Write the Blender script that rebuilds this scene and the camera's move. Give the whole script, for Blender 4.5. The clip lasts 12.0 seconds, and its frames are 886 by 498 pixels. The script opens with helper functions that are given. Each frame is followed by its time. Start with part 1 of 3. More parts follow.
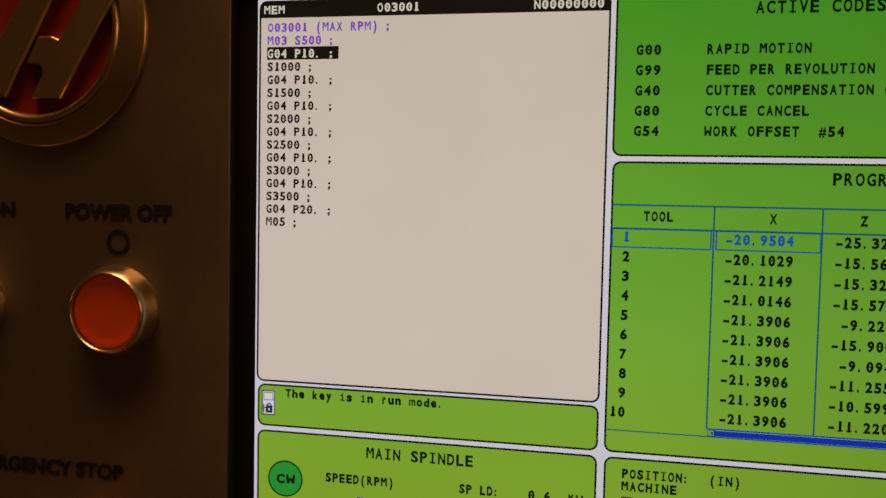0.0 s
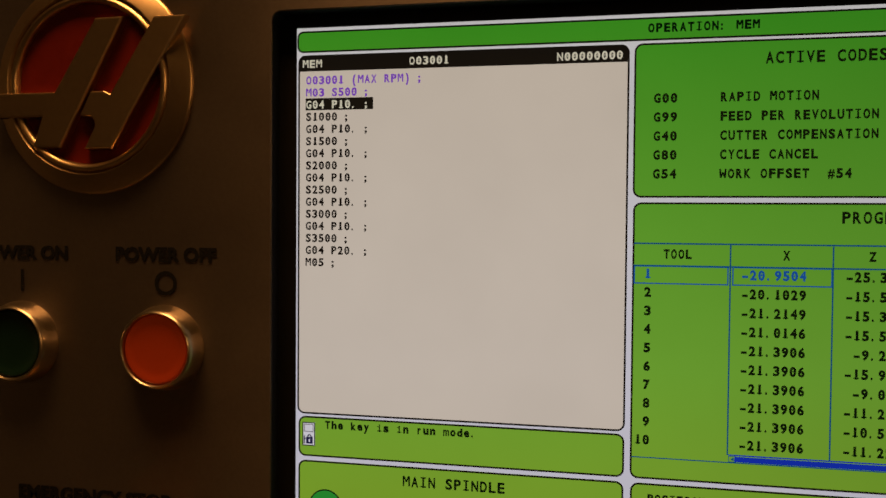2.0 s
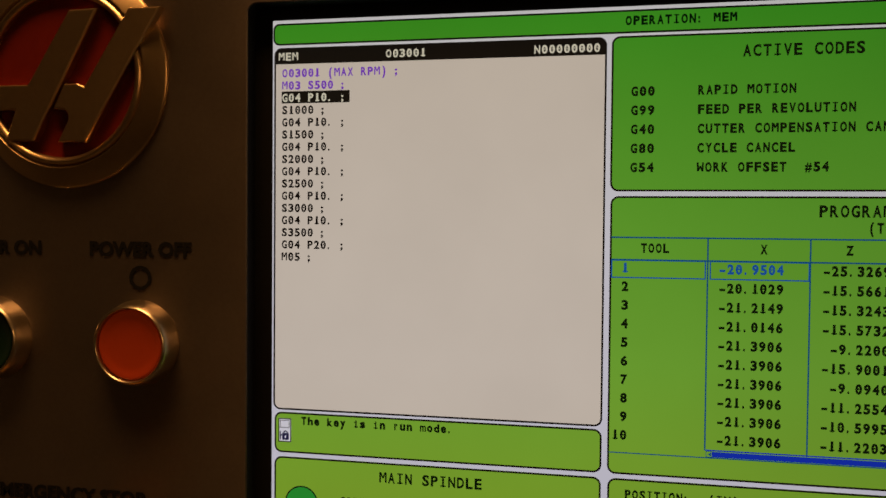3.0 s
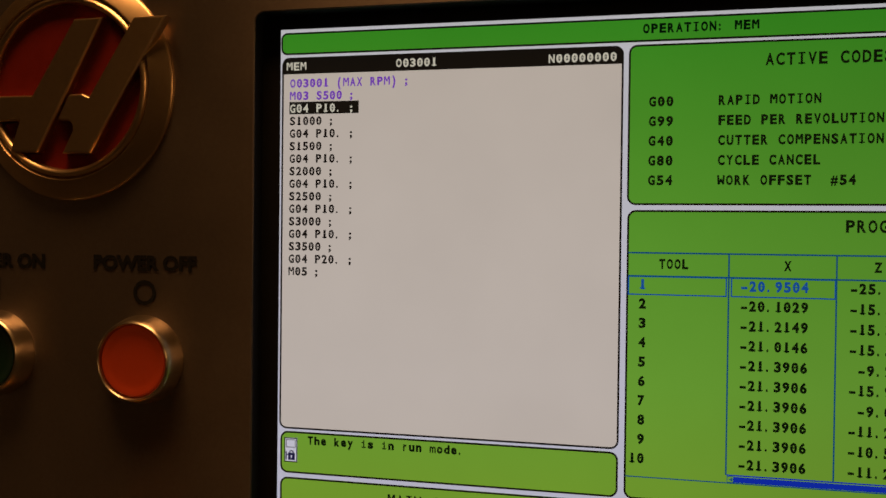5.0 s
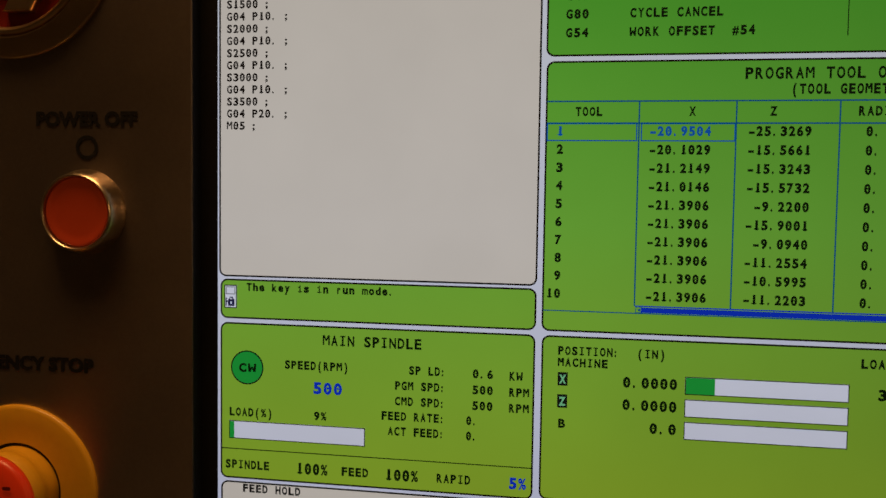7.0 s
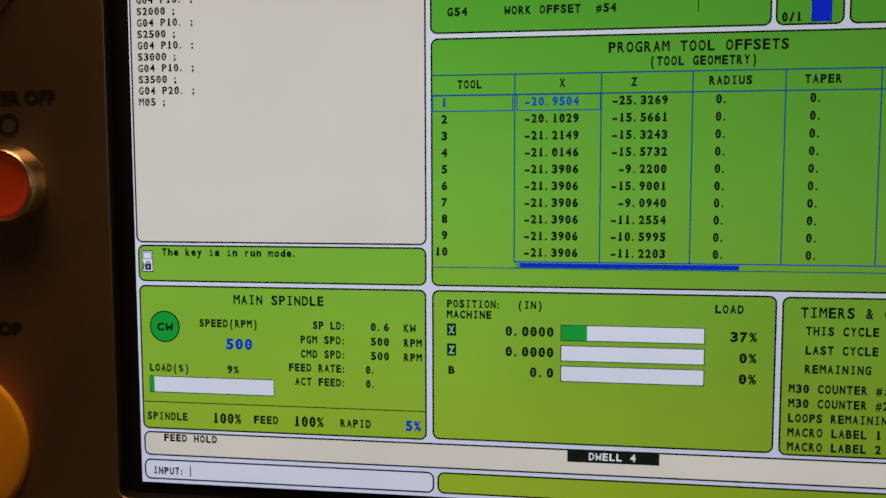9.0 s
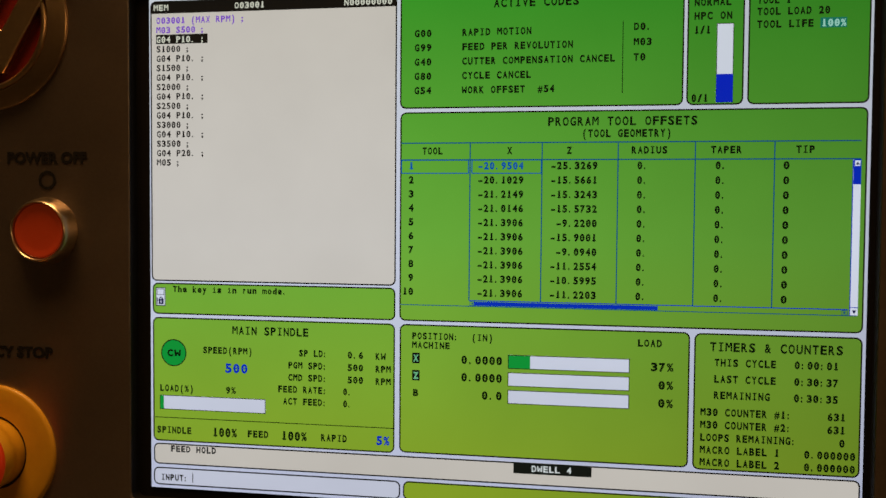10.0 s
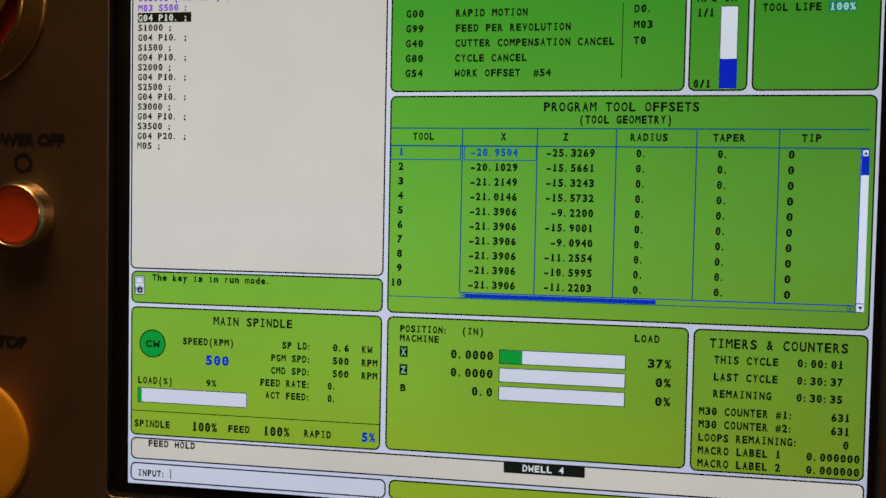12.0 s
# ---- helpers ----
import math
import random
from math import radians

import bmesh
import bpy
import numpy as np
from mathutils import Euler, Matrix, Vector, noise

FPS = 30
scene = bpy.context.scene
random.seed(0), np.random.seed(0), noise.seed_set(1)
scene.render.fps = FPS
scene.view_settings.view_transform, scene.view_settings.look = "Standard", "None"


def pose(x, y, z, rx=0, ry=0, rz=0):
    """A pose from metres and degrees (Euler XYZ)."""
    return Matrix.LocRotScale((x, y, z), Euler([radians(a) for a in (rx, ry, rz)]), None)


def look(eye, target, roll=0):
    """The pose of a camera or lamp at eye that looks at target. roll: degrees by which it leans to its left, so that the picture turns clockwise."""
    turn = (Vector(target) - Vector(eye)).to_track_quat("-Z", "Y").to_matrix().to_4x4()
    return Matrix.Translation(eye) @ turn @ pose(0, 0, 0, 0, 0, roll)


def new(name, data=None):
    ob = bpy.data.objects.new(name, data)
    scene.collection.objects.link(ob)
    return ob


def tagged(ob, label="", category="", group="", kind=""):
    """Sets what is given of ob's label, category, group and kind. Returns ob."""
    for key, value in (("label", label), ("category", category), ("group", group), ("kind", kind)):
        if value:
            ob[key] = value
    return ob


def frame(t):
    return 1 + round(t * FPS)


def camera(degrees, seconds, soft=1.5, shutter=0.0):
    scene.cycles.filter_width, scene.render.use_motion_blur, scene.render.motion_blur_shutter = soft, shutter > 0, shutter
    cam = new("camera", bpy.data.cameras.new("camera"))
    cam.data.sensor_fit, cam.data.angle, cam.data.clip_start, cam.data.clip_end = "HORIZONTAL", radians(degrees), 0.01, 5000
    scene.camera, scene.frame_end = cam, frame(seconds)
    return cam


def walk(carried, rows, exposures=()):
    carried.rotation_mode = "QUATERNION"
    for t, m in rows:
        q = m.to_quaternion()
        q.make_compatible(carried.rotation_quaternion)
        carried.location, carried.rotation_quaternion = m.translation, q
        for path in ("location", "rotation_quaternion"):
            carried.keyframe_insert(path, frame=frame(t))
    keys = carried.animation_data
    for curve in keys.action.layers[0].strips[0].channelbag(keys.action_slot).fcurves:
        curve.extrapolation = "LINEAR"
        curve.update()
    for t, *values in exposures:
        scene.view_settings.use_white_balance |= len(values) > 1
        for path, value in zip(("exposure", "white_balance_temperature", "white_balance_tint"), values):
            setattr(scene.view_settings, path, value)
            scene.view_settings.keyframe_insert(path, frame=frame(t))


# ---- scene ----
cam = camera(51.57, 12.0)
PATH = [
    (0, (0.12474, 0.01731, 1.54838), (-0.08600, 0.99317, 1.49109), 1.15),
    (0.5, (0.12459, 0.00982, 1.55277), (-0.09155, 0.98524, 1.50987), 0.69),
    (1, (0.12866, 0.00548, 1.55124), (-0.09452, 0.98018, 1.53964), 0.57),
    (1.5, (0.12492, 0.00377, 1.55769), (-0.09024, 0.97975, 1.52337), -0.05),
    (2, (0.12151, -0.00083, 1.55294), (-0.10031, 0.97385, 1.52467), 0.44),
    (2.5, (0.12244, -0.00160, 1.54985), (-0.09583, 0.97400, 1.52583), 0.65),
    (3, (0.12572, 0.00246, 1.55078), (-0.08681, 0.97922, 1.52329), 0.48),
    (3.2, (0.13003, 0.00318, 1.55524), (-0.08609, 0.97921, 1.52947), 0.42),
    (4.8, (0.12544, 0.01122, 1.55031), (-0.11222, 0.98245, 1.53486), 0.44),
    (5, (0.12615, 0.01210, 1.55145), (-0.10640, 0.98458, 1.53713), 0.64),
    (5.5, (0.13097, 0.01122, 1.54916), (-0.09653, 0.98495, 1.54037), 0.86),
    (6, (0.12956, 0.01189, 1.54938), (-0.08791, 0.98792, 1.54106), 0.77),
    (6.5, (0.12899, 0.00729, 1.54740), (-0.08611, 0.98372, 1.52992), 0.82),
    (6.8, (0.13419, -0.00007, 1.52677), (-0.06865, 0.97859, 1.49415), 1.17),
    (7, (0.13788, -0.00509, 1.51574), (-0.04269, 0.97672, 1.45714), 0.80),
    (7.2, (0.15061, -0.01455, 1.50775), (-0.04277, 0.96416, 1.43899), 0.72),
    (7.5, (0.15491, -0.02646, 1.50240), (-0.00264, 0.95880, 1.43579), 0.46),
    (7.7, (0.16143, -0.02471, 1.50540), (0.02270, 0.96256, 1.42763), 0.17),
    (9.3, (0.17023, -0.03148, 1.51787), (0.01797, 0.95316, 1.43246), -0.17),
    (9.5, (0.16604, -0.04505, 1.52250), (0.03715, 0.94379, 1.44775), -0.26),
    (9.7, (0.17354, -0.06088, 1.52438), (0.04117, 0.92773, 1.45282), -0.35),
    (10, (0.20202, -0.08355, 1.51732), (0.02837, 0.90048, 1.47827), 0.42),
    (10.5, (0.20991, -0.08203, 1.51585), (0.03914, 0.90244, 1.47516), 1.67),
    (11, (0.20131, -0.07452, 1.51302), (0.01570, 0.90749, 1.47845), 1.27),
    (11.5, (0.20220, -0.06952, 1.51320), (0.02845, 0.91452, 1.47482), 1.16),
    (12, (0.20239, -0.06828, 1.51221), (0.03161, 0.91629, 1.47396), 1.11),
]
EXPOSURES = [(0.0, -0.19, 6900, 11), (1.0, -0.34, 6900, 11), (2.5, -0.4, 6900, 11), (5.0, -0.46, 6550, 13), (6.5, -0.48, 6250, 12),
             (7.0, -0.47, 6250, 8), (7.5, -0.25, 6200, 8), (9.5, -0.12, 6100, 5), (12.0, -0.05, 6000, 4)]
walk(cam, [(t, look(eye, target, roll)) for t, eye, target, roll in PATH], EXPOSURES)

# ---- world and lamps ----
world = bpy.data.worlds.new("dim_workshop")
world.use_nodes = True
world.node_tree.nodes["Background"].inputs["Color"].default_value = (1.0, 0.62, 0.34, 1)
world.node_tree.nodes["Background"].inputs["Strength"].default_value = 0.004
scene.world = world

for place, aim, sizes, watts in (
        ((-0.02, -0.08, 2.7), (-0.05, 0.29, 1.45), (0.6, 0.3), 17.0),
        ((1.85, -1.0, 1.9), (0.0, 0.3, 1.55), (0.5, 0.4), 3.2)):
    lamp = new("work_light", bpy.data.lights.new("work_light", "AREA"))
    lamp.data.shape, lamp.data.energy, lamp.data.color = "RECTANGLE", watts, (1.0, 0.5, 0.17)
    lamp.data.size, lamp.data.size_y = sizes
    lamp.matrix_world = look(place, aim)

# ---- the control panel's own coordinates: millimetres right of and below the screen's top left corner ----
TOP, FACE, SCREEN = 1.62, 0.294, 0.3


def at(u, v, y):
    return Vector((u / 1000, y, TOP - v / 1000))


# ---- materials ----
def lin(c):
    return tuple((k / 255 / 12.92 if k <= 10 else ((k / 255 + 0.055) / 1.055) ** 2.4) for k in c) + (1,)


def material(name, base, rough=0.5, metal=0.0, grain=0.0, scale=400.0, bump=0.0, spec=0.5, coat=0.0, lit=None, brushed=0.0):
    """A surface with a fine grain and a broad wear, both in its colour and its gloss."""
    m = bpy.data.materials.new(name)
    m.use_nodes = True
    nt = m.node_tree
    b = nt.nodes["Principled BSDF"]
    b.inputs["Metallic"].default_value = metal
    b.inputs["Specular IOR Level"].default_value = spec
    b.inputs["Coat Weight"].default_value = coat
    b.inputs["Coat Roughness"].default_value = 0.15
    if brushed:
        # a fine horizontal grain smears reflections up and down
        b.inputs["Anisotropic"].default_value = brushed
        along = nt.nodes.new("ShaderNodeCombineXYZ")
        along.inputs["Z"].default_value = 1.0
        nt.links.new(along.outputs[0], b.inputs["Tangent"])
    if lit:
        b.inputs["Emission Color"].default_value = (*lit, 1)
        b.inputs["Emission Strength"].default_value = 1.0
    geo = nt.nodes.new("ShaderNodeNewGeometry")
    fine, broad = nt.nodes.new("ShaderNodeTexNoise"), nt.nodes.new("ShaderNodeTexNoise")
    fine.inputs["Scale"].default_value, fine.inputs["Detail"].default_value = scale, 4
    broad.inputs["Scale"].default_value, broad.inputs["Detail"].default_value = scale / 30, 5
    for n in (fine, broad):
        nt.links.new(geo.outputs["Position"], n.inputs["Vector"])
    add = nt.nodes.new("ShaderNodeMath")
    add.operation = "ADD"
    nt.links.new(fine.outputs["Fac"], add.inputs[0])
    nt.links.new(broad.outputs["Fac"], add.inputs[1])
    ramp = nt.nodes.new("ShaderNodeMapRange")
    ramp.inputs["From Min"].default_value, ramp.inputs["From Max"].default_value = 0.6, 1.4
    ramp.inputs["To Min"].default_value, ramp.inputs["To Max"].default_value = 1 - grain, 1 + grain
    nt.links.new(add.outputs[0], ramp.inputs["Value"])
    mul = nt.nodes.new("ShaderNodeVectorMath")
    mul.operation = "SCALE"
    mul.inputs[0].default_value = base
    nt.links.new(ramp.outputs[0], mul.inputs["Scale"])
    nt.links.new(mul.outputs[0], b.inputs["Base Color"])
    ro = nt.nodes.new("ShaderNodeMath")
    ro.operation = "MULTIPLY"
    ro.inputs[1].default_value = rough
    nt.links.new(ramp.outputs[0], ro.inputs[0])
    nt.links.new(ro.outputs[0], b.inputs["Roughness"])
    if bump:
        bm_ = nt.nodes.new("ShaderNodeBump")
        bm_.inputs["Strength"].default_value, bm_.inputs["Distance"].default_value = bump, 0.0004
        nt.links.new(fine.outputs["Fac"], bm_.inputs["Height"])
        nt.links.new(bm_.outputs["Normal"], b.inputs["Normal"])
    return m


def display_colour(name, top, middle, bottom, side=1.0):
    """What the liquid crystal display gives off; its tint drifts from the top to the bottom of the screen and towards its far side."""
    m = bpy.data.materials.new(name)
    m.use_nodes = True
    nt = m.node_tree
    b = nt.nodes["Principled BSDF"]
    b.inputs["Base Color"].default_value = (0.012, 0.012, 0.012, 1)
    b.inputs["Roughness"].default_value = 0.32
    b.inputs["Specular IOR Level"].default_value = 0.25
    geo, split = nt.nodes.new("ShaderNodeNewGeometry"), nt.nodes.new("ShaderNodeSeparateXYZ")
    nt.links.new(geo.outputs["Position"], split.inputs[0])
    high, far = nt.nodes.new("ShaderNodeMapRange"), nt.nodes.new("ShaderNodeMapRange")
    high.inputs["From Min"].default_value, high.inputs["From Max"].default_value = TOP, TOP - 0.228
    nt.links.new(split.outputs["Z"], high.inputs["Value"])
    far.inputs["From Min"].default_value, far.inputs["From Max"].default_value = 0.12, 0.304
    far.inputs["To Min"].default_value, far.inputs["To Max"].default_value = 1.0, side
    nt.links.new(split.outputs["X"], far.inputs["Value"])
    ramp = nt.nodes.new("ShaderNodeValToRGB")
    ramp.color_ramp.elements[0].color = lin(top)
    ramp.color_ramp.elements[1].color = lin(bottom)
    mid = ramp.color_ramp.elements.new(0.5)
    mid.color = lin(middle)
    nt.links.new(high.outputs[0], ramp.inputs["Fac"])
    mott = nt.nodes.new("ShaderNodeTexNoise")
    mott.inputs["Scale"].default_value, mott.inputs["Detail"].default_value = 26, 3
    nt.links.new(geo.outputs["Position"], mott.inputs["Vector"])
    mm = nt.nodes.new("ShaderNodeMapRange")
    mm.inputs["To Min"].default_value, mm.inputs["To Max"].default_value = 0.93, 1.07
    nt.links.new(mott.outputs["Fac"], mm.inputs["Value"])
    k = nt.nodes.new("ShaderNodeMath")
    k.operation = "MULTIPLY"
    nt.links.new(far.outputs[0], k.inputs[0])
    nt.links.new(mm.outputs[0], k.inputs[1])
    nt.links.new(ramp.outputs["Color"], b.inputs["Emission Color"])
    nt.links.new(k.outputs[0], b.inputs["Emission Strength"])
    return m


WALL = material("painted_wall", (0.2, 0.195, 0.185), 0.8, grain=0.12, scale=40, bump=0.2)
CEIL = material("ceiling_board", (0.5, 0.49, 0.46), 0.9, grain=0.08, scale=60)
FLOOR = material("concrete", (0.16, 0.153, 0.146), 0.75, grain=0.25, scale=30, bump=0.3)
PANEL = material("dark_grey_panel_paint", (0.4, 0.335, 0.305), 0.34, metal=0.93, grain=0.08, scale=900, bump=0.03, brushed=0.8)
BODY = material("grey_housing_paint", (0.16, 0.155, 0.15), 0.55, grain=0.1, scale=300, bump=0.1)
EDGE = material("worn_metal_edge", (0.14, 0.125, 0.115), 0.42, metal=1.0, grain=0.25, scale=500)
BLACK = material("black_bezel_plastic", (0.006, 0.006, 0.007), 0.6, grain=0.15, scale=800, spec=0.15)
PRINT = material("black_panel_print", (0.006, 0.006, 0.006), 0.6, grain=0.15, scale=1500, spec=0.3)
STEEL = material("satin_chrome", (0.5, 0.42, 0.31), 0.31, metal=1.0, grain=0.08, scale=700)
BADGE = material("satin_badge_rim", (0.62, 0.45, 0.26), 0.3, metal=1.0, grain=0.06, scale=500)
BADGE_BAR = material("brushed_badge_bars", (0.66, 0.48, 0.28), 0.36, metal=1.0, grain=0.07, scale=500, brushed=0.6)
BADGE_RED = material("deep_red_enamel", (0.15, 0.01, 0.004), 0.35, grain=0.15, scale=300, coat=0.3)
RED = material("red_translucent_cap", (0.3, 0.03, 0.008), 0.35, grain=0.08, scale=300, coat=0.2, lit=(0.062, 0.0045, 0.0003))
GREEN_CAP = material("dark_green_cap", (0.004, 0.022, 0.014), 0.35, grain=0.1, scale=300, coat=0.2)
YELLOW = material("yellow_plastic", (0.6, 0.32, 0.007), 0.45, grain=0.06, scale=350, coat=0.1)
# the unlit head's weak red emission stands in for light on its front
MUSHROOM = material("red_mushroom_plastic_glow", (0.5, 0.026, 0.004), 0.36, grain=0.06, scale=300, spec=0.35, coat=0.08, lit=(0.12, 0.006, 0.0004))
GROOVE = material("black_rubber_seal", (0.012, 0.01, 0.009), 0.7, grain=0.1, scale=500)

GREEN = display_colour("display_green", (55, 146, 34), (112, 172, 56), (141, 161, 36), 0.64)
GREEN_BAR = display_colour("display_bar_green", (50, 136, 34), (34, 146, 52), (24, 142, 52))
TEAL = display_colour("display_teal", (26, 108, 88), (26, 108, 88), (26, 108, 88))
FRAME = display_colour("display_frame_white", (204, 204, 208), (206, 206, 222), (192, 192, 214), 0.82)
PAPER = display_colour("display_paper_white", (203, 192, 179), (208, 198, 189), (199, 188, 177))
FIELD = display_colour("display_field_white", (210, 210, 215), (216, 216, 230), (198, 196, 210))
INK = display_colour("display_ink_on_green", (0, 20, 4), (0, 22, 5), (0, 22, 4), 0.8)
TYPE = display_colour("display_ink_on_paper", (14, 12, 12), (14, 13, 13), (13, 14, 13))
BAND = display_colour("display_black_band", (16, 14, 12), (12, 19, 16), (12, 19, 16))
PALE = display_colour("display_pale_letters", (205, 200, 180), (200, 205, 190), (205, 205, 205))
MINT = display_colour("display_mint_letters", (158, 200, 188), (112, 178, 128), (112, 178, 128))
GREY = display_colour("display_grey", (120, 120, 130), (120, 120, 130), (120, 120, 130))
VIOLET = display_colour("display_violet_letters", (120, 60, 190), (120, 60, 190), (120, 60, 190))
NAVY = display_colour("display_navy", (18, 20, 66), (18, 20, 66), (18, 20, 66))
BLUE = display_colour("display_blue", (0, 22, 190), (4, 46, 178), (6, 46, 176), 0.9)
LINE = display_colour("display_blue_line", (10, 76, 118), (12, 82, 124), (14, 82, 124), 0.85)
AZURE = display_colour("display_azure_letters", (10, 82, 158), (10, 80, 162), (10, 82, 158), 0.9)


# ---- builders ----
def mesh_object(name, bm, mats, parent=None, label=""):
    me = bpy.data.meshes.new(name)
    bm.to_mesh(me)
    bm.free()
    for m in mats if isinstance(mats, (list, tuple)) else [mats]:
        me.materials.append(m)
    ob = new(name, me)
    if parent:
        ob.parent = parent
    if label:
        ob["label"] = label
    return ob


def thing(name, place, label, category, group="", kind=""):
    ob = new(name)
    ob.empty_display_size = 0.02
    ob.location = place
    return tagged(ob, label, category, group, kind)


def part(name, bm, mats, parent, label=""):
    """A mesh in world coordinates, hung under a thing or one of its parts."""
    ob = mesh_object(name, bm, mats, None, label)
    ob.parent = parent
    up, origin = parent, Vector((0, 0, 0))
    while up:
        origin += up.location
        up = up.parent
    ob.data.transform(Matrix.Translation(-origin))
    return ob


def smooth(ob, degrees=35):
    for p in ob.data.polygons:
        p.use_smooth = True
    ob.data.set_sharp_from_angle(angle=radians(degrees))
    return ob


def box(lo, hi, bevel=0.0, segments=2):
    bm = bmesh.new()
    c = [(a + b) / 2 for a, b in zip(lo, hi)]
    s = [b - a for a, b in zip(lo, hi)]
    bmesh.ops.create_cube(bm, size=1, matrix=Matrix.LocRotScale(c, None, s))
    if bevel:
        bmesh.ops.bevel(bm, geom=bm.edges[:], offset=bevel, segments=segments, affect="EDGES", profile=0.6)
    return bm


def rounded(u0, v0, u1, v1, r, n=6):
    """Corner points of a rounded rectangle, clockwise as one faces the panel."""
    pts = []
    for cu, cv, a0 in ((u1 - r, v0 + r, -90), (u1 - r, v1 - r, 0), (u0 + r, v1 - r, 90), (u0 + r, v0 + r, 180)):
        for i in range(n + 1):
            a = radians(a0 + 90 * i / n)
            pts.append((cu + r * math.cos(a), cv + r * math.sin(a)))
    return pts


def bridge(bm, loops, closed=True):
    n = len(loops[0])
    for a, b in zip(loops, loops[1:]):
        for i in range(n if closed else n - 1):
            j = (i + 1) % n
            bm.faces.new((a[i], a[j], b[j], b[i]))


def ring(bm, pts, y):
    return [bm.verts.new(at(u, v, y)) for u, v in pts]


def plate(bm, pts, y, slot=0):
    f = bm.faces.new(ring(bm, pts, y))
    f.normal_update()
    if f.normal.y > 0:
        f.normal_flip()
    f.material_index = slot


def lathe(u, v, profile, steps=72, base=FACE):
    """A turned piece on the panel: profile of (radius, height towards the viewer), in millimetres."""
    bm = bmesh.new()
    loops = []
    for r, h in profile:
        if r < 1e-6:
            p = bm.verts.new(at(u, v, base - h / 1000))
            loops.append([p] * steps)
        else:
            loops.append([bm.verts.new(at(u + r * math.cos(2 * math.pi * i / steps), v + r * math.sin(2 * math.pi * i / steps), base - h / 1000)) for i in range(steps)])
    for a, b in zip(loops, loops[1:]):
        for i in range(steps):
            j = (i + 1) % steps
            q = []
            for w in (a[i], a[j], b[j], b[i]):
                if w not in q:
                    q.append(w)
            if len(q) > 2:
                bm.faces.new(q)
    bmesh.ops.recalc_face_normals(bm, faces=bm.faces[:])
    return bm


# ---- letters: the built-in font, cut to the display's fixed cells ----
LETTERS = "ABCDEFGHIJKLMNOPQRSTUVWXYZabcdefghijklmnopqrstuvwxyz0123456789.,:;()#%/&-|"
WORDS = ("POWER ON", "POWER OFF", "EMERGENCY STOP")


def outlines(bodies, weight):
    made = []
    for s in bodies:
        cu = bpy.data.curves.new("letter", "FONT")
        cu.body, cu.size, cu.resolution_u, cu.offset = s, 1.0, 3, weight
        made.append((s, new("letter", cu), cu))
    dg = bpy.context.evaluated_depsgraph_get()
    shapes = {}
    for s, ob, cu in made:
        ev = ob.evaluated_get(dg)
        me = ev.to_mesh()
        shapes[s] = ([(p.co.x, p.co.y) for p in me.vertices], [tuple(f.vertices) for f in me.polygons])
        ev.to_mesh_clear()
    for s, ob, cu in made:
        bpy.data.objects.remove(ob)
        bpy.data.curves.remove(cu)
    return shapes


def barred(*quads):
    """A letter of straight strokes, each given by four corners in a unit square."""
    pts = [(x, y * CAP) for q in quads for x, y in q]
    return pts, [tuple(range(4 * n, 4 * n + 4)) for n in range(len(quads))]


THIN, BOLD = outlines(LETTERS, 0.034), outlines(LETTERS, 0.047)
CAP = max(p[1] for p in THIN["H"][0])
for face, w in ((THIN, 0.22), (BOLD, 0.26)):
    face.update(outlines("()", 0.07))
    face.update(outlines("m%#&", 0.03))
    face["M"] = barred(((0, 0), (w, 0), (w, 1), (0, 1)), ((1 - w, 0), (1, 0), (1, 1), (1 - w, 1)),
                       ((w * 0.3, 1), (w * 1.3, 1), (0.5 + w * 0.45, 0.42), (0.5 - w * 0.45, 0.42)), ((1 - w * 1.3, 1), (1 - w * 0.3, 1), (0.5 + w * 0.45, 0.42), (0.5 - w * 0.45, 0.42)))
    face["W"] = barred(((0, 1), (w, 1), (0.2 + w * 0.5, 0), (0.2 - w * 0.5, 0)), ((1 - w, 1), (1, 1), (0.8 + w * 0.5, 0), (0.8 - w * 0.5, 0)),
                       ((0.2 - w * 0.4, 0), (0.2 + w * 0.5, 0), (0.5 + w * 0.45, 0.62), (0.5 - w * 0.45, 0.62)), ((0.8 - w * 0.5, 0), (0.8 + w * 0.4, 0), (0.5 + w * 0.45, 0.62), (0.5 - w * 0.45, 0.62)))
SIGN = outlines(WORDS, 0.045)
NARROW = {".": 0.25, ",": 0.27, ":": 0.25, ";": 0.36, "|": 0.1, "(": 0.44, ")": 0.44, "1": 0.32, "i": 0.2, "l": 0.2, "-": 0.72, "I": 0.21, "r": 0.5, "t": 0.5, "j": 0.3, "f": 0.5, "m": 0.88, "M": 0.86, "W": 0.9, "%": 0.84, "#": 0.84}


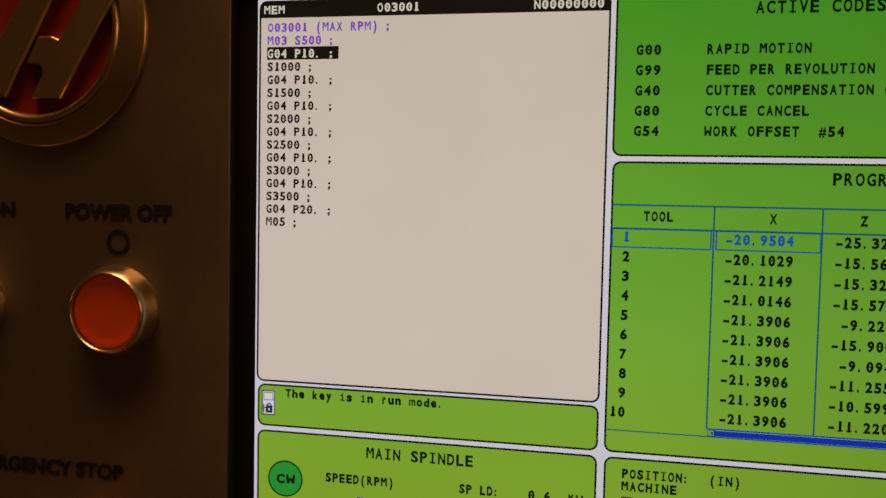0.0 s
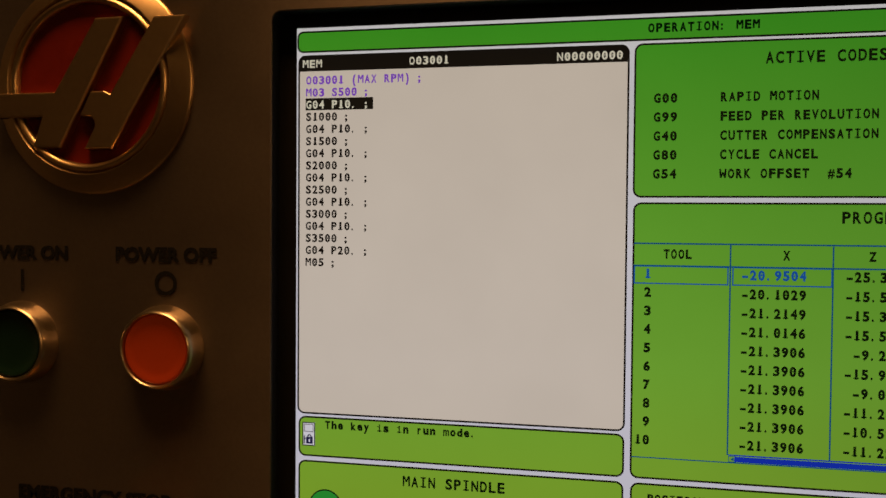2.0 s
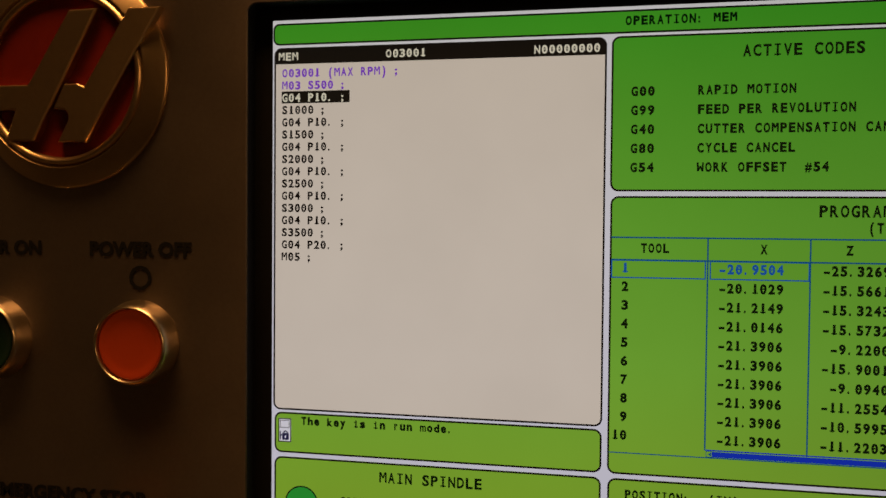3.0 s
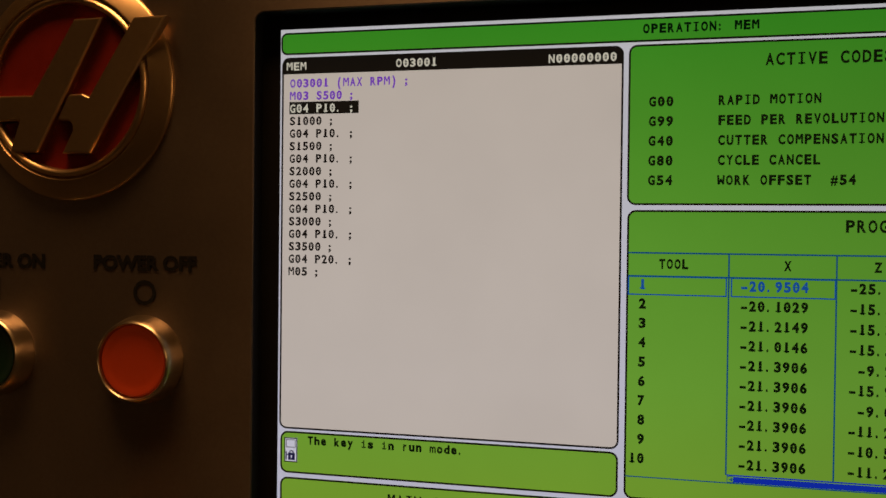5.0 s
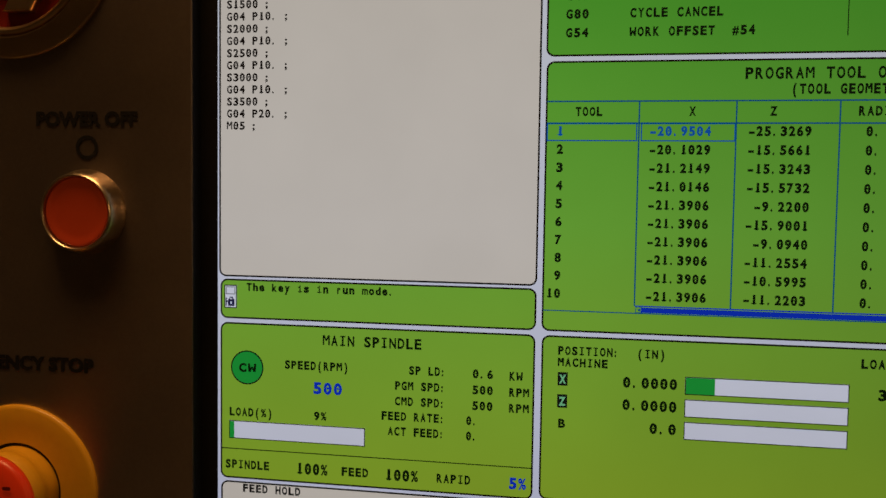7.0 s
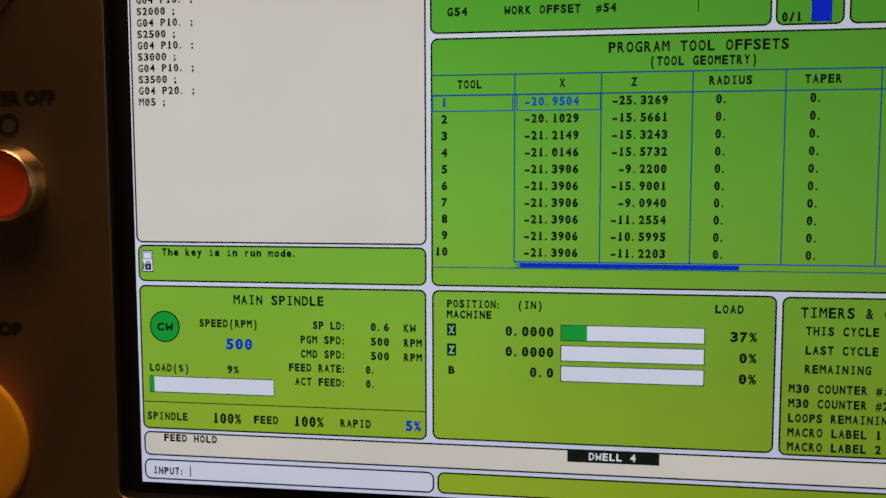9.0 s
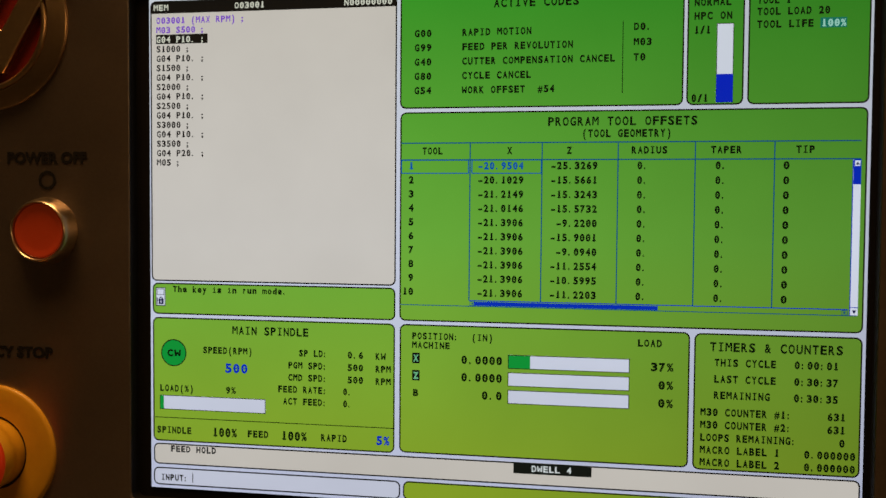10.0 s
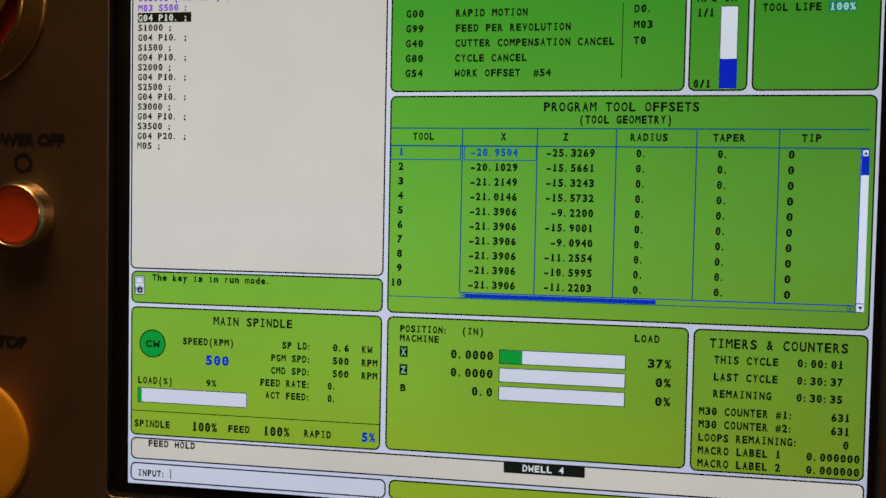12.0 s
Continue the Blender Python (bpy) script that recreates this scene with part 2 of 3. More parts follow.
def write(parent, s, u0, u1, v, cap, ink, y, weight=BOLD, name="text_line"):
    """One line of fixed-width letters from u0 to u1, its capitals centred on v."""
    cell = (u1 - u0) / (len(s) - 0.2)
    bm = bmesh.new()
    pen, base = u0 - 0.1 * cell, v + cap / 2
    th = cap * 0.13
    for i, ch in enumerate(s):
        if ch == " ":
            continue
        pts, faces = weight[ch]
        lo, hi = min(p[0] for p in pts), max(p[0] for p in pts)
        w = NARROW.get(ch, 0.8) * cell
        mid = pen + (i + (0.3 if ch in ".,:;" else 0.5)) * cell
        k = w / (hi - lo)
        tall = 1.1 if ch in "acemnorsuvwxyz" else 1.0
        vs = [bm.verts.new(at(mid - w / 2 + (px - lo) * k, base - py / CAP * cap * tall, y)) for px, py in pts]
        for f in faces:
            try:
                bm.faces.new([vs[n] for n in f])
            except ValueError:
                pass
        if ch in "I1il":
            reach = 0.32 * cell
            plate(bm, [(mid - reach, base - th), (mid + reach, base - th), (mid + reach, base), (mid - reach, base)], y)
            if ch == "I":
                plate(bm, [(mid - reach, base - cap), (mid + reach, base - cap), (mid + reach, base - cap + th), (mid - reach, base - cap + th)], y)
            if ch in "il":
                h = cap * (0.72 if ch == "i" else 1)
                plate(bm, [(mid - reach, base - h), (mid, base - h), (mid, base - h + th), (mid - reach, base - h + th)], y)
        if ch == "0":
            plate(bm, [(mid + 0.095 * cell * math.cos(a), v + 0.1 * cap * math.sin(a)) for a in (math.pi * n / 4 for n in range(8))], y)
    bm.normal_update()
    for f in bm.faces:
        if f.normal.y > 0:
            f.normal_flip()
    return part(name, bm, ink, parent)


def sign(parent, s, u0, u1, v, cap, name="printed_text"):
    """A word printed on the panel."""
    pts, faces = SIGN[s]
    lo, hi = min(p[0] for p in pts), max(p[0] for p in pts)
    bm = bmesh.new()
    vs = [bm.verts.new(at(u0 + (px - lo) / (hi - lo) * (u1 - u0), v + cap / 2 - py / CAP * cap, FACE - 0.0003)) for px, py in pts]
    for f in faces:
        try:
            bm.faces.new([vs[n] for n in f])
        except ValueError:
            pass
    bm.normal_update()
    for f in bm.faces:
        if f.normal.y > 0:
            f.normal_flip()
    return part(name, bm, PRINT, parent)


# ---- the room: plain walls that close the place ----
for nm, lo, hi, m, lab in (
        ("floor", (-2.0, -2.6, -0.1), (2.2, 0.6, 0.0), FLOOR, "grey concrete workshop floor"),
        ("ceiling", (-2.0, -2.6, 2.8), (2.2, 0.6, 2.9), CEIL, "plain off-white ceiling over the workshop"),
        ("wall_north", (-2.0, 0.45, 0.0), (2.2, 0.6, 2.8), WALL, "plain grey painted wall behind the control"),
        ("wall_south", (-2.0, -2.6, 0.0), (2.2, -2.45, 2.8), WALL, "plain grey painted wall"),
        ("wall_west", (-2.0, -2.45, 0.0), (-1.85, 0.45, 2.8), WALL, "plain grey painted wall"),
        ("wall_east", (2.05, -2.45, 0.0), (2.2, 0.45, 2.8), WALL, "plain grey painted wall")):
    tagged(mesh_object(nm, box(lo, hi), m), lab, nm.split("_")[0], kind="structure")

# ---- the control housing with its front plate ----
control = thing("control_panel", at(150, 120, 0.45), "dark grey painted machine control panel mounted on the wall", "control panel")
part("housing", box(at(-172, 330, 0.3105), at(392, -112, 0.45), 0.006, 3), BODY, control, "grey painted steel housing")

bm = bmesh.new()
OUT, HOLE = (-180, -120, 400, 338), (-6.2, -4.8, 306.6, 232.6)


def inset(b, d, r):
    return rounded(b[0] + d, b[1] + d, b[2] - d, b[3] - d, r)


loops = [ring(bm, inset(OUT, 0, 14), 0.31), ring(bm, inset(OUT, 0, 14), FACE + 0.003), ring(bm, inset(OUT, 0.9, 13.1), FACE + 0.0009), ring(bm, inset(OUT, 3, 11), FACE),
         ring(bm, inset(HOLE, -0.45, 3.95), FACE), ring(bm, inset(HOLE, -0.1, 3.6), FACE + 0.00035), ring(bm, inset(HOLE, 0, 3.5), FACE + 0.0008), ring(bm, inset(HOLE, 0, 3.5), 0.31)]
bridge(bm, loops + [loops[0]])
bmesh.ops.recalc_face_normals(bm, faces=bm.faces[:])
for f in bm.faces[5 * len(loops[0]):7 * len(loops[0])]:
    f.material_index = 1
for f in bm.faces[4 * len(loops[0]):5 * len(loops[0])]:
    f.material_index = 2
smooth(part("front_plate", bm, [PANEL, BLACK, EDGE], control, "dark grey painted metal plate with a rounded screen opening"), 30)

sign(control, "POWER OFF", -66.0, -26.6, 78.9, 4.9)
sign(control, "POWER ON", -123.4, -85.4, 78.9, 4.9)
sign(control, "EMERGENCY STOP", -106.4, -44.2, 167.4, 4.9)
bm = bmesh.new()
a, b = [[bm.verts.new(at(-46.2 + r * math.cos(2 * math.pi * i / 48), 89.1 + r * math.sin(2 * math.pi * i / 48), FACE - 0.0003)) for i in range(48)] for r in (4.3, 3.0)]
bridge(bm, [b, a])
part("printed_symbol", bm, PRINT, control, "black printed circle for off")
bm = bmesh.new()
plate(bm, [(-105.0, 85.2), (-103.9, 85.2), (-103.9, 93.2), (-105.0, 93.2)], FACE - 0.0003)
part("printed_symbol", bm, PRINT, control, "black printed bar for on")


# ---- push buttons ----
def push_button(u, v, cap_mat, label, cap_label):
    t = thing("push_button", at(u, v, FACE), label, "push button", "power buttons")
    smooth(part("bezel_ring", lathe(u, v, [(15.2, -0.0), (15.2, 0.6), (15.0, 1.2), (14.7, 2.6), (14.3, 4.8), (13.9, 6.4), (13.4, 7.3), (13.0, 7.6), (12.6, 7.4), (12.35, 6.6), (12.35, 2.0)]), STEEL, t, "satin chrome bezel ring"), 50)
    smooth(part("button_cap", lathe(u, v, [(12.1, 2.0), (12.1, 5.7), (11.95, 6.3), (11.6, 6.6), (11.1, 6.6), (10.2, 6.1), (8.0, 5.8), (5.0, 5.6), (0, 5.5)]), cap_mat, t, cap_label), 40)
    return t


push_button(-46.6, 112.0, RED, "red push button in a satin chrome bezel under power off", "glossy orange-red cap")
push_button(-104.6, 112.0, GREEN_CAP, "dark green push button in a chrome bezel under power on", "dark green cap")

# ---- emergency stop ----
EU, EV = -74.2, 214.2
stop = thing("emergency_stop_button", at(EU, EV, FACE), "red mushroom emergency stop on a round yellow collar", "emergency stop")
smooth(part("collar_plate", lathe(EU, EV, [(31.2, 0), (31.2, 0.8), (30.7, 1.5), (29.6, 1.9), (24.0, 1.8), (17.3, 1.7), (17.3, 0.6)]), YELLOW, stop, "round yellow plastic plate"), 40)
part("seal", lathe(EU, EV, [(17.4, 0.8), (15.4, 0.8)]), GROOVE, stop, "black seal in the gap")
smooth(part("neck", lathe(EU, EV, [(16.0, 0.4), (16.0, 3.0), (15.8, 5.0), (15.8, 8.0), (16.4, 9.0), (16.4, 12.0), (15.8, 15.0), (15.2, 16.0)]), YELLOW, stop, "yellow tapering neck"), 40)
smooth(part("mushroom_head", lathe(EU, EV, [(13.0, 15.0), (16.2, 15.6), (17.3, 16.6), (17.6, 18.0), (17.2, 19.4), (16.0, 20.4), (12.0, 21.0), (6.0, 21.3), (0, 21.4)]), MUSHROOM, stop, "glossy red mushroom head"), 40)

bm = bmesh.new()
plate(bm, rounded(-66.1, 206.4, -62.9, 207.7, 0.5, 3), FACE - 0.0216)
part("printed_mark", bm, BADGE_RED, stop, "small dark worn mark on the head")

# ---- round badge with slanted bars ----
BU, BV = -74.4, 18.5
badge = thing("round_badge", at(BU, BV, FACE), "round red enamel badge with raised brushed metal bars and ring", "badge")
smooth(part("rim", lathe(BU, BV, [(39.1, 0), (39.1, 0.8), (38.8, 1.2), (38.2, 1.5), (32.7, 4.9), (32.3, 5.0), (32.0, 4.6), (31.7, 4.0), (31.4, 4.0), (31.1, 4.5), (30.6, 5.1), (29.9, 5.4), (29.2, 5.1), (28.7, 4.5), (28.4, 3.6), (28.4, 0.5)], 96), BADGE, badge, "brushed metal rim with a groove"), 40)
part("enamel_disc", lathe(BU, BV, [(28.6, 2.6), (0, 2.6)], 96), BADGE_RED, badge, "deep red enamel disc")


def bar(pts, label):
    """A raised flat bar with bevelled edges."""
    bm = bmesh.new()
    f = bm.faces.new([bm.verts.new(at(u - 1.1, v - 0.5, FACE - 0.0026)) for u, v in pts])
    f.normal_update()
    if f.normal.y > 0:
        f.normal_flip()
    got = bmesh.ops.extrude_face_region(bm, geom=[f])
    verts = [g for g in got["geom"] if isinstance(g, bmesh.types.BMVert)]
    bmesh.ops.translate(bm, verts=verts, vec=(0, -0.0034, 0))
    bmesh.ops.recalc_face_normals(bm, faces=bm.faces[:])
    front = [e for e in bm.edges if all(abs(w.co.y - (FACE - 0.006)) < 1e-6 for w in e.verts)]
    bmesh.ops.bevel(bm, geom=front, offset=0.0007, segments=3, affect="EDGES", profile=0.5)
    part("raised_bar", bm, BADGE_BAR, badge, label)


bar([(-69.3, -3.6), (-58.3, -3.8), (-83.4, 41.8), (-94.6, 41.6), (-90.7, 30.8), (-112.5, 30.8), (-112.5, 22.0), (-85.6, 22.0)], "brushed metal slanted bar with a long arm")
bar([(-46.4, -3.4), (-34.4, -3.4), (-63.0, 42.3), (-73.8, 42.2), (-69.6, 34.4), (-69.8, 32.4), (-71.0, 31.0), (-75.6, 30.6), (-71.2, 22.0), (-66.0, 22.0), (-63.4, 23.0)], "brushed metal slanted bar with a short arm")

# ---- the display ----
display = thing("display_screen", at(152, 228, SCREEN), "lit flat display showing green machine control readouts", "display")
part("bezel", box(at(-12, 238, SCREEN + 0.0006), at(314, -11, 0.3099)), BLACK, display, "matt black plastic bezel")
bm = bmesh.new()
plate(bm, [(0.5, 0), (304, 0), (304, 228), (0.5, 228)], SCREEN)
part("screen_surface", bm, FRAME, display, "glowing pale lavender screen ground")
Y1, Y2, Y3, Y4 = SCREEN - 0.0001, SCREEN - 0.0002, SCREEN - 0.0003, SCREEN - 0.0004


def field(name, u0, v0, u1, v1, fill, label, r=2.6, edge=0.6):
    u0, v0, u1, v1 = u0 - 0.15, v0 - 0.15, u1 + 0.15, v1 + 0.15
    bm = bmesh.new()
    plate(bm, rounded(u0, v0, u1, v1, r), Y1, 0)
    bridge(bm, [ring(bm, rounded(u0, v0, u1, v1, r), Y2), ring(bm, rounded(u0 + edge, v0 + edge, u1 - edge, v1 - edge, r - edge), Y2)])
    for f in bm.faces[1:]:
        f.material_index = 1
    bm.normal_update()
    for f in bm.faces:
        if f.normal.y > 0:
            f.normal_flip()
    return part(name, bm, [fill, TYPE], display, label)


def patch(parent, name, u0, v0, u1, v1, fill, y=Y2, edge=0.0, label=""):
    """A filled rectangle; with an edge it has a thin outline."""
    bm = bmesh.new()
    plate(bm, [(u0, v0), (u1, v0), (u1, v1), (u0, v1)], y)
    if edge:
        bridge(bm, [ring(bm, [(u0, v0), (u1, v0), (u1, v1), (u0, v1)], y - 0.0001), ring(bm, [(u0 + edge, v0 + edge), (u1 - edge, v0 + edge), (u1 - edge, v1 - edge), (u0 + edge, v1 - edge)], y - 0.0001)])
        for f in bm.faces[1:]:
            f.material_index = 1
        bm.normal_update()
        for f in bm.faces:
            if f.normal.y > 0:
                f.normal_flip()
    return part(name, bm, [fill, TYPE], parent, label)


def outline(parent, u0, v0, u1, v1, w, ink, name="selection_box"):
    bm = bmesh.new()
    bridge(bm, [ring(bm, [(u0, v0), (u1, v0), (u1, v1), (u0, v1)], Y3), ring(bm, [(u0 + w, v0 + w), (u1 - w, v0 + w), (u1 - w, v1 - w), (u0 + w, v1 - w)], Y3)])
    bm.normal_update()
    for f in bm.faces:
        if f.normal.y > 0:
            f.normal_flip()
    return part(name, bm, ink, parent)


def disc(parent, name, u, v, r, fill, label=""):
    bm = bmesh.new()
    c = [(u + r * math.cos(2 * math.pi * i / 40), v + r * math.sin(2 * math.pi * i / 40)) for i in range(40)]
    d = [(u + (r - 0.45) * math.cos(2 * math.pi * i / 40), v + (r - 0.45) * math.sin(2 * math.pi * i / 40)) for i in range(40)]
    plate(bm, c, Y2)
    bridge(bm, [ring(bm, c, Y3), ring(bm, d, Y3)])
    for f in bm.faces[1:]:
        f.material_index = 1
    bm.normal_update()
    for f in bm.faces:
        if f.normal.y > 0:
            f.normal_flip()
    return part(name, bm, [fill, TYPE], parent, label)


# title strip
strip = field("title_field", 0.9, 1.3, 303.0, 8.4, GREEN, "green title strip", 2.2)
write(strip, "OPERATION: MEM", 119.5, 153.2, 4.5, 2.7, INK, Y3)

# program listing
prog = field("program_field", 1.3, 9.6, 113.7, 133.9, PAPER, "cream program listing", 2.6)
bm = bmesh.new()
head = rounded(1.3, 9.6, 113.7, 20.0, 2.6)
plate(bm, [(1.3, 15.0)] + head[21:] + head[:7] + [(113.7, 15.0)], Y3)
part("header_band", bm, BAND, prog, "black header band")
write(prog, "MEM", 2.9, 9.8, 12.4, 2.6, PALE, Y4, THIN)
write(prog, "O03001", 41.0, 54.7, 12.4, 2.6, PALE, Y4, THIN)
write(prog, "N00000000", 90.7, 111.7, 12.7, 2.6, PALE, Y4, THIN)
LISTING = ["O03001 (MAX RPM) ;", "M03 S500 ;"]
for n in range(6):
    LISTING += ["G04 P10. ;", "S%d ;" % (1000 + 500 * n)]
LISTING += ["G04 P20. ;", "M05 ;"]
patch(prog, "highlight", 3.9, 24.3, 28.3, 28.4, BAND, Y3)
for n, s in enumerate(LISTING):
    w = len(s) * 2.345 - 0.45
    write(prog, s, 4.15, 4.15 + w, 18.05 + 4.19 * n, 2.7, VIOLET if n < 2 else PALE if n == 2 else TYPE, Y4, THIN)

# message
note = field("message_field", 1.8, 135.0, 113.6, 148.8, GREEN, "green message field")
write(note, "The key is in run mode.", 11.5, 65.0, 137.5, 2.6, INK, Y3)
patch(note, "key_icon", 3.1, 137.0, 7.8, 145.3, FIELD, Y2, 0.35, "small closed padlock icon")
outline(note, 3.7, 137.6, 7.2, 140.4, 0.3, GREY, "icon_box")
bm = bmesh.new()
shackle = [(5.75 + 0.85 * math.cos(math.pi * i / 10), 142.2 - 1.0 * math.sin(math.pi * i / 10)) for i in range(11)]
inner = [(5.75 + 0.45 * math.cos(math.pi * i / 10), 142.2 - 0.6 * math.sin(math.pi * i / 10)) for i in range(11)]
bridge(bm, [ring(bm, inner, Y4), ring(bm, shackle, Y4)], closed=False)
for u0, v0, u1, v1 in ((4.55, 142.1, 6.95, 144.5), (3.65, 141.6, 4.05, 144.5), (4.05, 142.6, 4.45, 143.1)):
    plate(bm, [(u0, v0), (u1, v0), (u1, v1), (u0, v1)], Y4)
part("padlock_mark", bm, NAVY, note)
patch(note, "keyhole", 5.5, 142.9, 6.0, 143.8, FIELD, SCREEN - 0.0005)

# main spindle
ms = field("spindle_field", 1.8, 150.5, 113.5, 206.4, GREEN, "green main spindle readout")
write(ms, "MAIN SPINDLE", 39.7, 74.8, 155.3, 3.5, INK, Y3, THIN)
disc(ms, "direction_lamp", 11.7, 166.3, 6.1, GREEN_BAR, "round bright green direction mark")
write(ms, "CW", 8.7, 15.0, 166.3, 2.9, INK, Y4)
write(ms, "SPEED(RPM)", 25.8, 49.0, 164.5, 2.8, INK, Y3)
write(ms, "500", 36.3, 46.7, 172.3, 3.9, BLUE, Y3)
write(ms, "LOAD(%)", 5.1, 21.2, 182.3, 2.8, INK, Y3)
write(ms, "9%", 36.6, 41.1, 182.2, 2.8, INK, Y3)
patch(ms, "load_gauge", 4.9, 185.6, 55.1, 192.1, FIELD, Y2, 0.3, "white load gauge")
patch(ms, "gauge_fill", 5.2, 185.9, 6.9, 191.8, GREEN_BAR, Y4)
for s, a0, a1, val, b0, b1, unit, v in (("SP LD:", 70.6, 83.6, "0.6", 92.7, 99.6, "KW", 164.4), ("PGM SPD:", 65.7, 83.5, "500", 92.7, 99.6, "RPM", 169.9), ("CMD SPD:", 65.7, 83.5, "500", 92.7, 99.6, "RPM", 175.3), ("FEED RATE:", 61.0, 83.5, "0.", 90.7, 94.6, "", 180.6), ("ACT FEED:", 63.3, 83.4, "0.", 90.7, 94.6, "", 185.9)):
    write(ms, s, a0, a1, v, 2.8, INK, Y3)
    write(ms, val, b0, b1, v + 0.1, 2.8, INK, Y3)
    if unit:
        write(ms, unit, 105.2, 105.2 + 2.3 * len(unit) - 0.25, v + 0.3, 2.8, INK, Y3)
patch(ms, "divider_line", 2.1, 195.6, 113.3, 195.95, INK, Y3)
for s, a0, a1, cap, ink in (("SPINDLE", 3.6, 20.0, 2.9, INK), ("100%", 30.3, 41.6, 3.7, INK), ("FEED", 46.8, 56.4, 2.9, INK), ("100%", 62.6, 74.1, 3.7, INK), ("RAPID", 80.7, 92.4, 2.9, INK), ("5%", 105.7, 111.4, 3.7, BLUE)):
    write(ms, s, a0, a1, 201.3, cap, ink, Y3)

# status strip and input line
st = field("status_field", 2.0, 207.7, 303.0, 217.0, PAPER, "cream status strip")
write(st, "FEED HOLD", 10.2, 31.7, 209.8, 2.7, TYPE, Y3)
patch(st, "dwell_box", 165.3, 207.6, 197.9, 212.3, BAND, Y3, label="black dwell time box")
write(st, "DWELL 4", 173.0, 189.6, 209.9, 2.6, PALE, Y4, THIN)
il = field("entry_field", 1.9, 218.7, 116.2, 226.5, FIELD, "pale lavender entry line")
write(il, "INPUT:", 5.4, 18.3, 223.0, 2.7, TYPE, Y3)
patch(il, "text_cursor", 20.4, 220.6, 20.8, 225.0, TYPE, Y3)
field("footer_field", 117.7, 218.6, 303.0, 226.5, GREEN, "green footer strip")

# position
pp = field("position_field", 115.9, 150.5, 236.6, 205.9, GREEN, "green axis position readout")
write(pp, "POSITION:", 121.3, 141.4, 155.2, 2.7, INK, Y3)
write(pp, "(IN)", 147.0, 156.1, 155.2, 2.7, INK, Y3)
write(pp, "MACHINE", 121.3, 137.6, 159.1, 2.7, INK, Y3)
write(pp, "LOAD", 216.0, 225.6, 155.3, 2.8, INK, Y3)
for n, (ax, val, a0, load, b0) in enumerate((("X", "0.0000", 142.7, "37%", 221.4), ("Z", "0.0000", 142.7, "0%", 224.5), ("B", "0.0", 151.6, "0%", 224.5))):
    v = 164.8 + 7.45 * n
    if ax != "B":
        patch(pp, "axis_box", 121.3, v - 2.25, 124.6, v + 2.25, BAND, Y3)
    write(pp, ax, 121.8, 124.1, v, 2.8, MINT if ax != "B" else INK, Y4)
    write(pp, val, a0, 160.0, v, 3.3, INK, Y3)
    patch(pp, "axis_gauge", 162.5, v - 2.7, 212.8, v + 3.2, FIELD, Y2, 0.3, "white axis load gauge")
    write(pp, load, b0, 230.3, v + 0.2, 3.3, INK, Y3)
patch(pp, "gauge_fill", 162.8, 162.4, 171.9, 167.7, GREEN_BAR, Y4)

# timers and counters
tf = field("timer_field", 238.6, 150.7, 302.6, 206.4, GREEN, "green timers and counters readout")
write(tf, "TIMERS & COUNTERS", 244.7, 295.5, 155.9, 3.6, INK, Y3, THIN)
for s, a1, val, v in (("THIS CYCLE", 270.3, "0:00:01", 162.3), ("LAST CYCLE", 270.3, "0:30:37", 169.0), ("REMAINING", 268.2, "0:30:35", 175.6)):
    write(tf, s, 246.5, a1, v, 2.9, INK, Y3)
    write(tf, val, 277.4, 294.0, v, 2.9, INK, Y3)
for s, a1, val, b0, b1, v in (("M30 COUNTER #1:", 276.8, "631", 290.3, 297.0, 182.6), ("M30 COUNTER #2:", 276.8, "631", 290.3, 297.0, 187.8), ("LOOPS REMAINING:", 278.8, "0", 294.9, 296.9, 193.0), ("MACRO LABEL 1", 272.3, "0.000000", 281.8, 301.0, 198.1), ("MACRO LABEL 2", 272.3, "0.000000", 281.8, 301.0, 203.2)):
    write(tf, s, 241.4, a1, v, 2.9, INK, Y3)
    write(tf, val, b0, b1, v, 2.9, INK, Y3)

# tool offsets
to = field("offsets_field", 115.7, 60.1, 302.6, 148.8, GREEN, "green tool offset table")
write(to, "PROGRAM TOOL OFFSETS", 178.2, 238.1, 64.4, 3.5, INK, Y3, THIN)
write(to, "(TOOL GEOMETRY)", 192.2, 228.0, 69.4, 3.0, INK, Y3)
for v in (72.8, 79.9):
    patch(to, "rule", 116.0, v, 300.4, v + 0.5, LINE, Y3)
for u in (145.7, 175.9, 206.9, 237.5, 268.1):
    patch(to, "column_line", u - 0.24, 73.1, u + 0.24, 139.6, LINE, Y3)
for s, a0, a1 in (("TOOL", 125.3, 133.9), ("X", 161.3, 163.4), ("Z", 186.0, 188.2), ("RADIUS", 212.3, 226.5), ("TAPER", 243.6, 255.5), ("TIP", 276.2, 283.2)):
    write(to, s, a0, a1, 76.3, 2.8, INK, Y3)
XS = ["-20.9504", "-20.1029", "-21.2149", "-21.0146"] + ["-21.3906"] * 6
ZS = ["-25.3269", "-15.5661", "-15.3243", "-15.5732", "-9.2200", "-15.9001", "-9.0940", "-11.2554", "-10.5995", "-11.2203"]
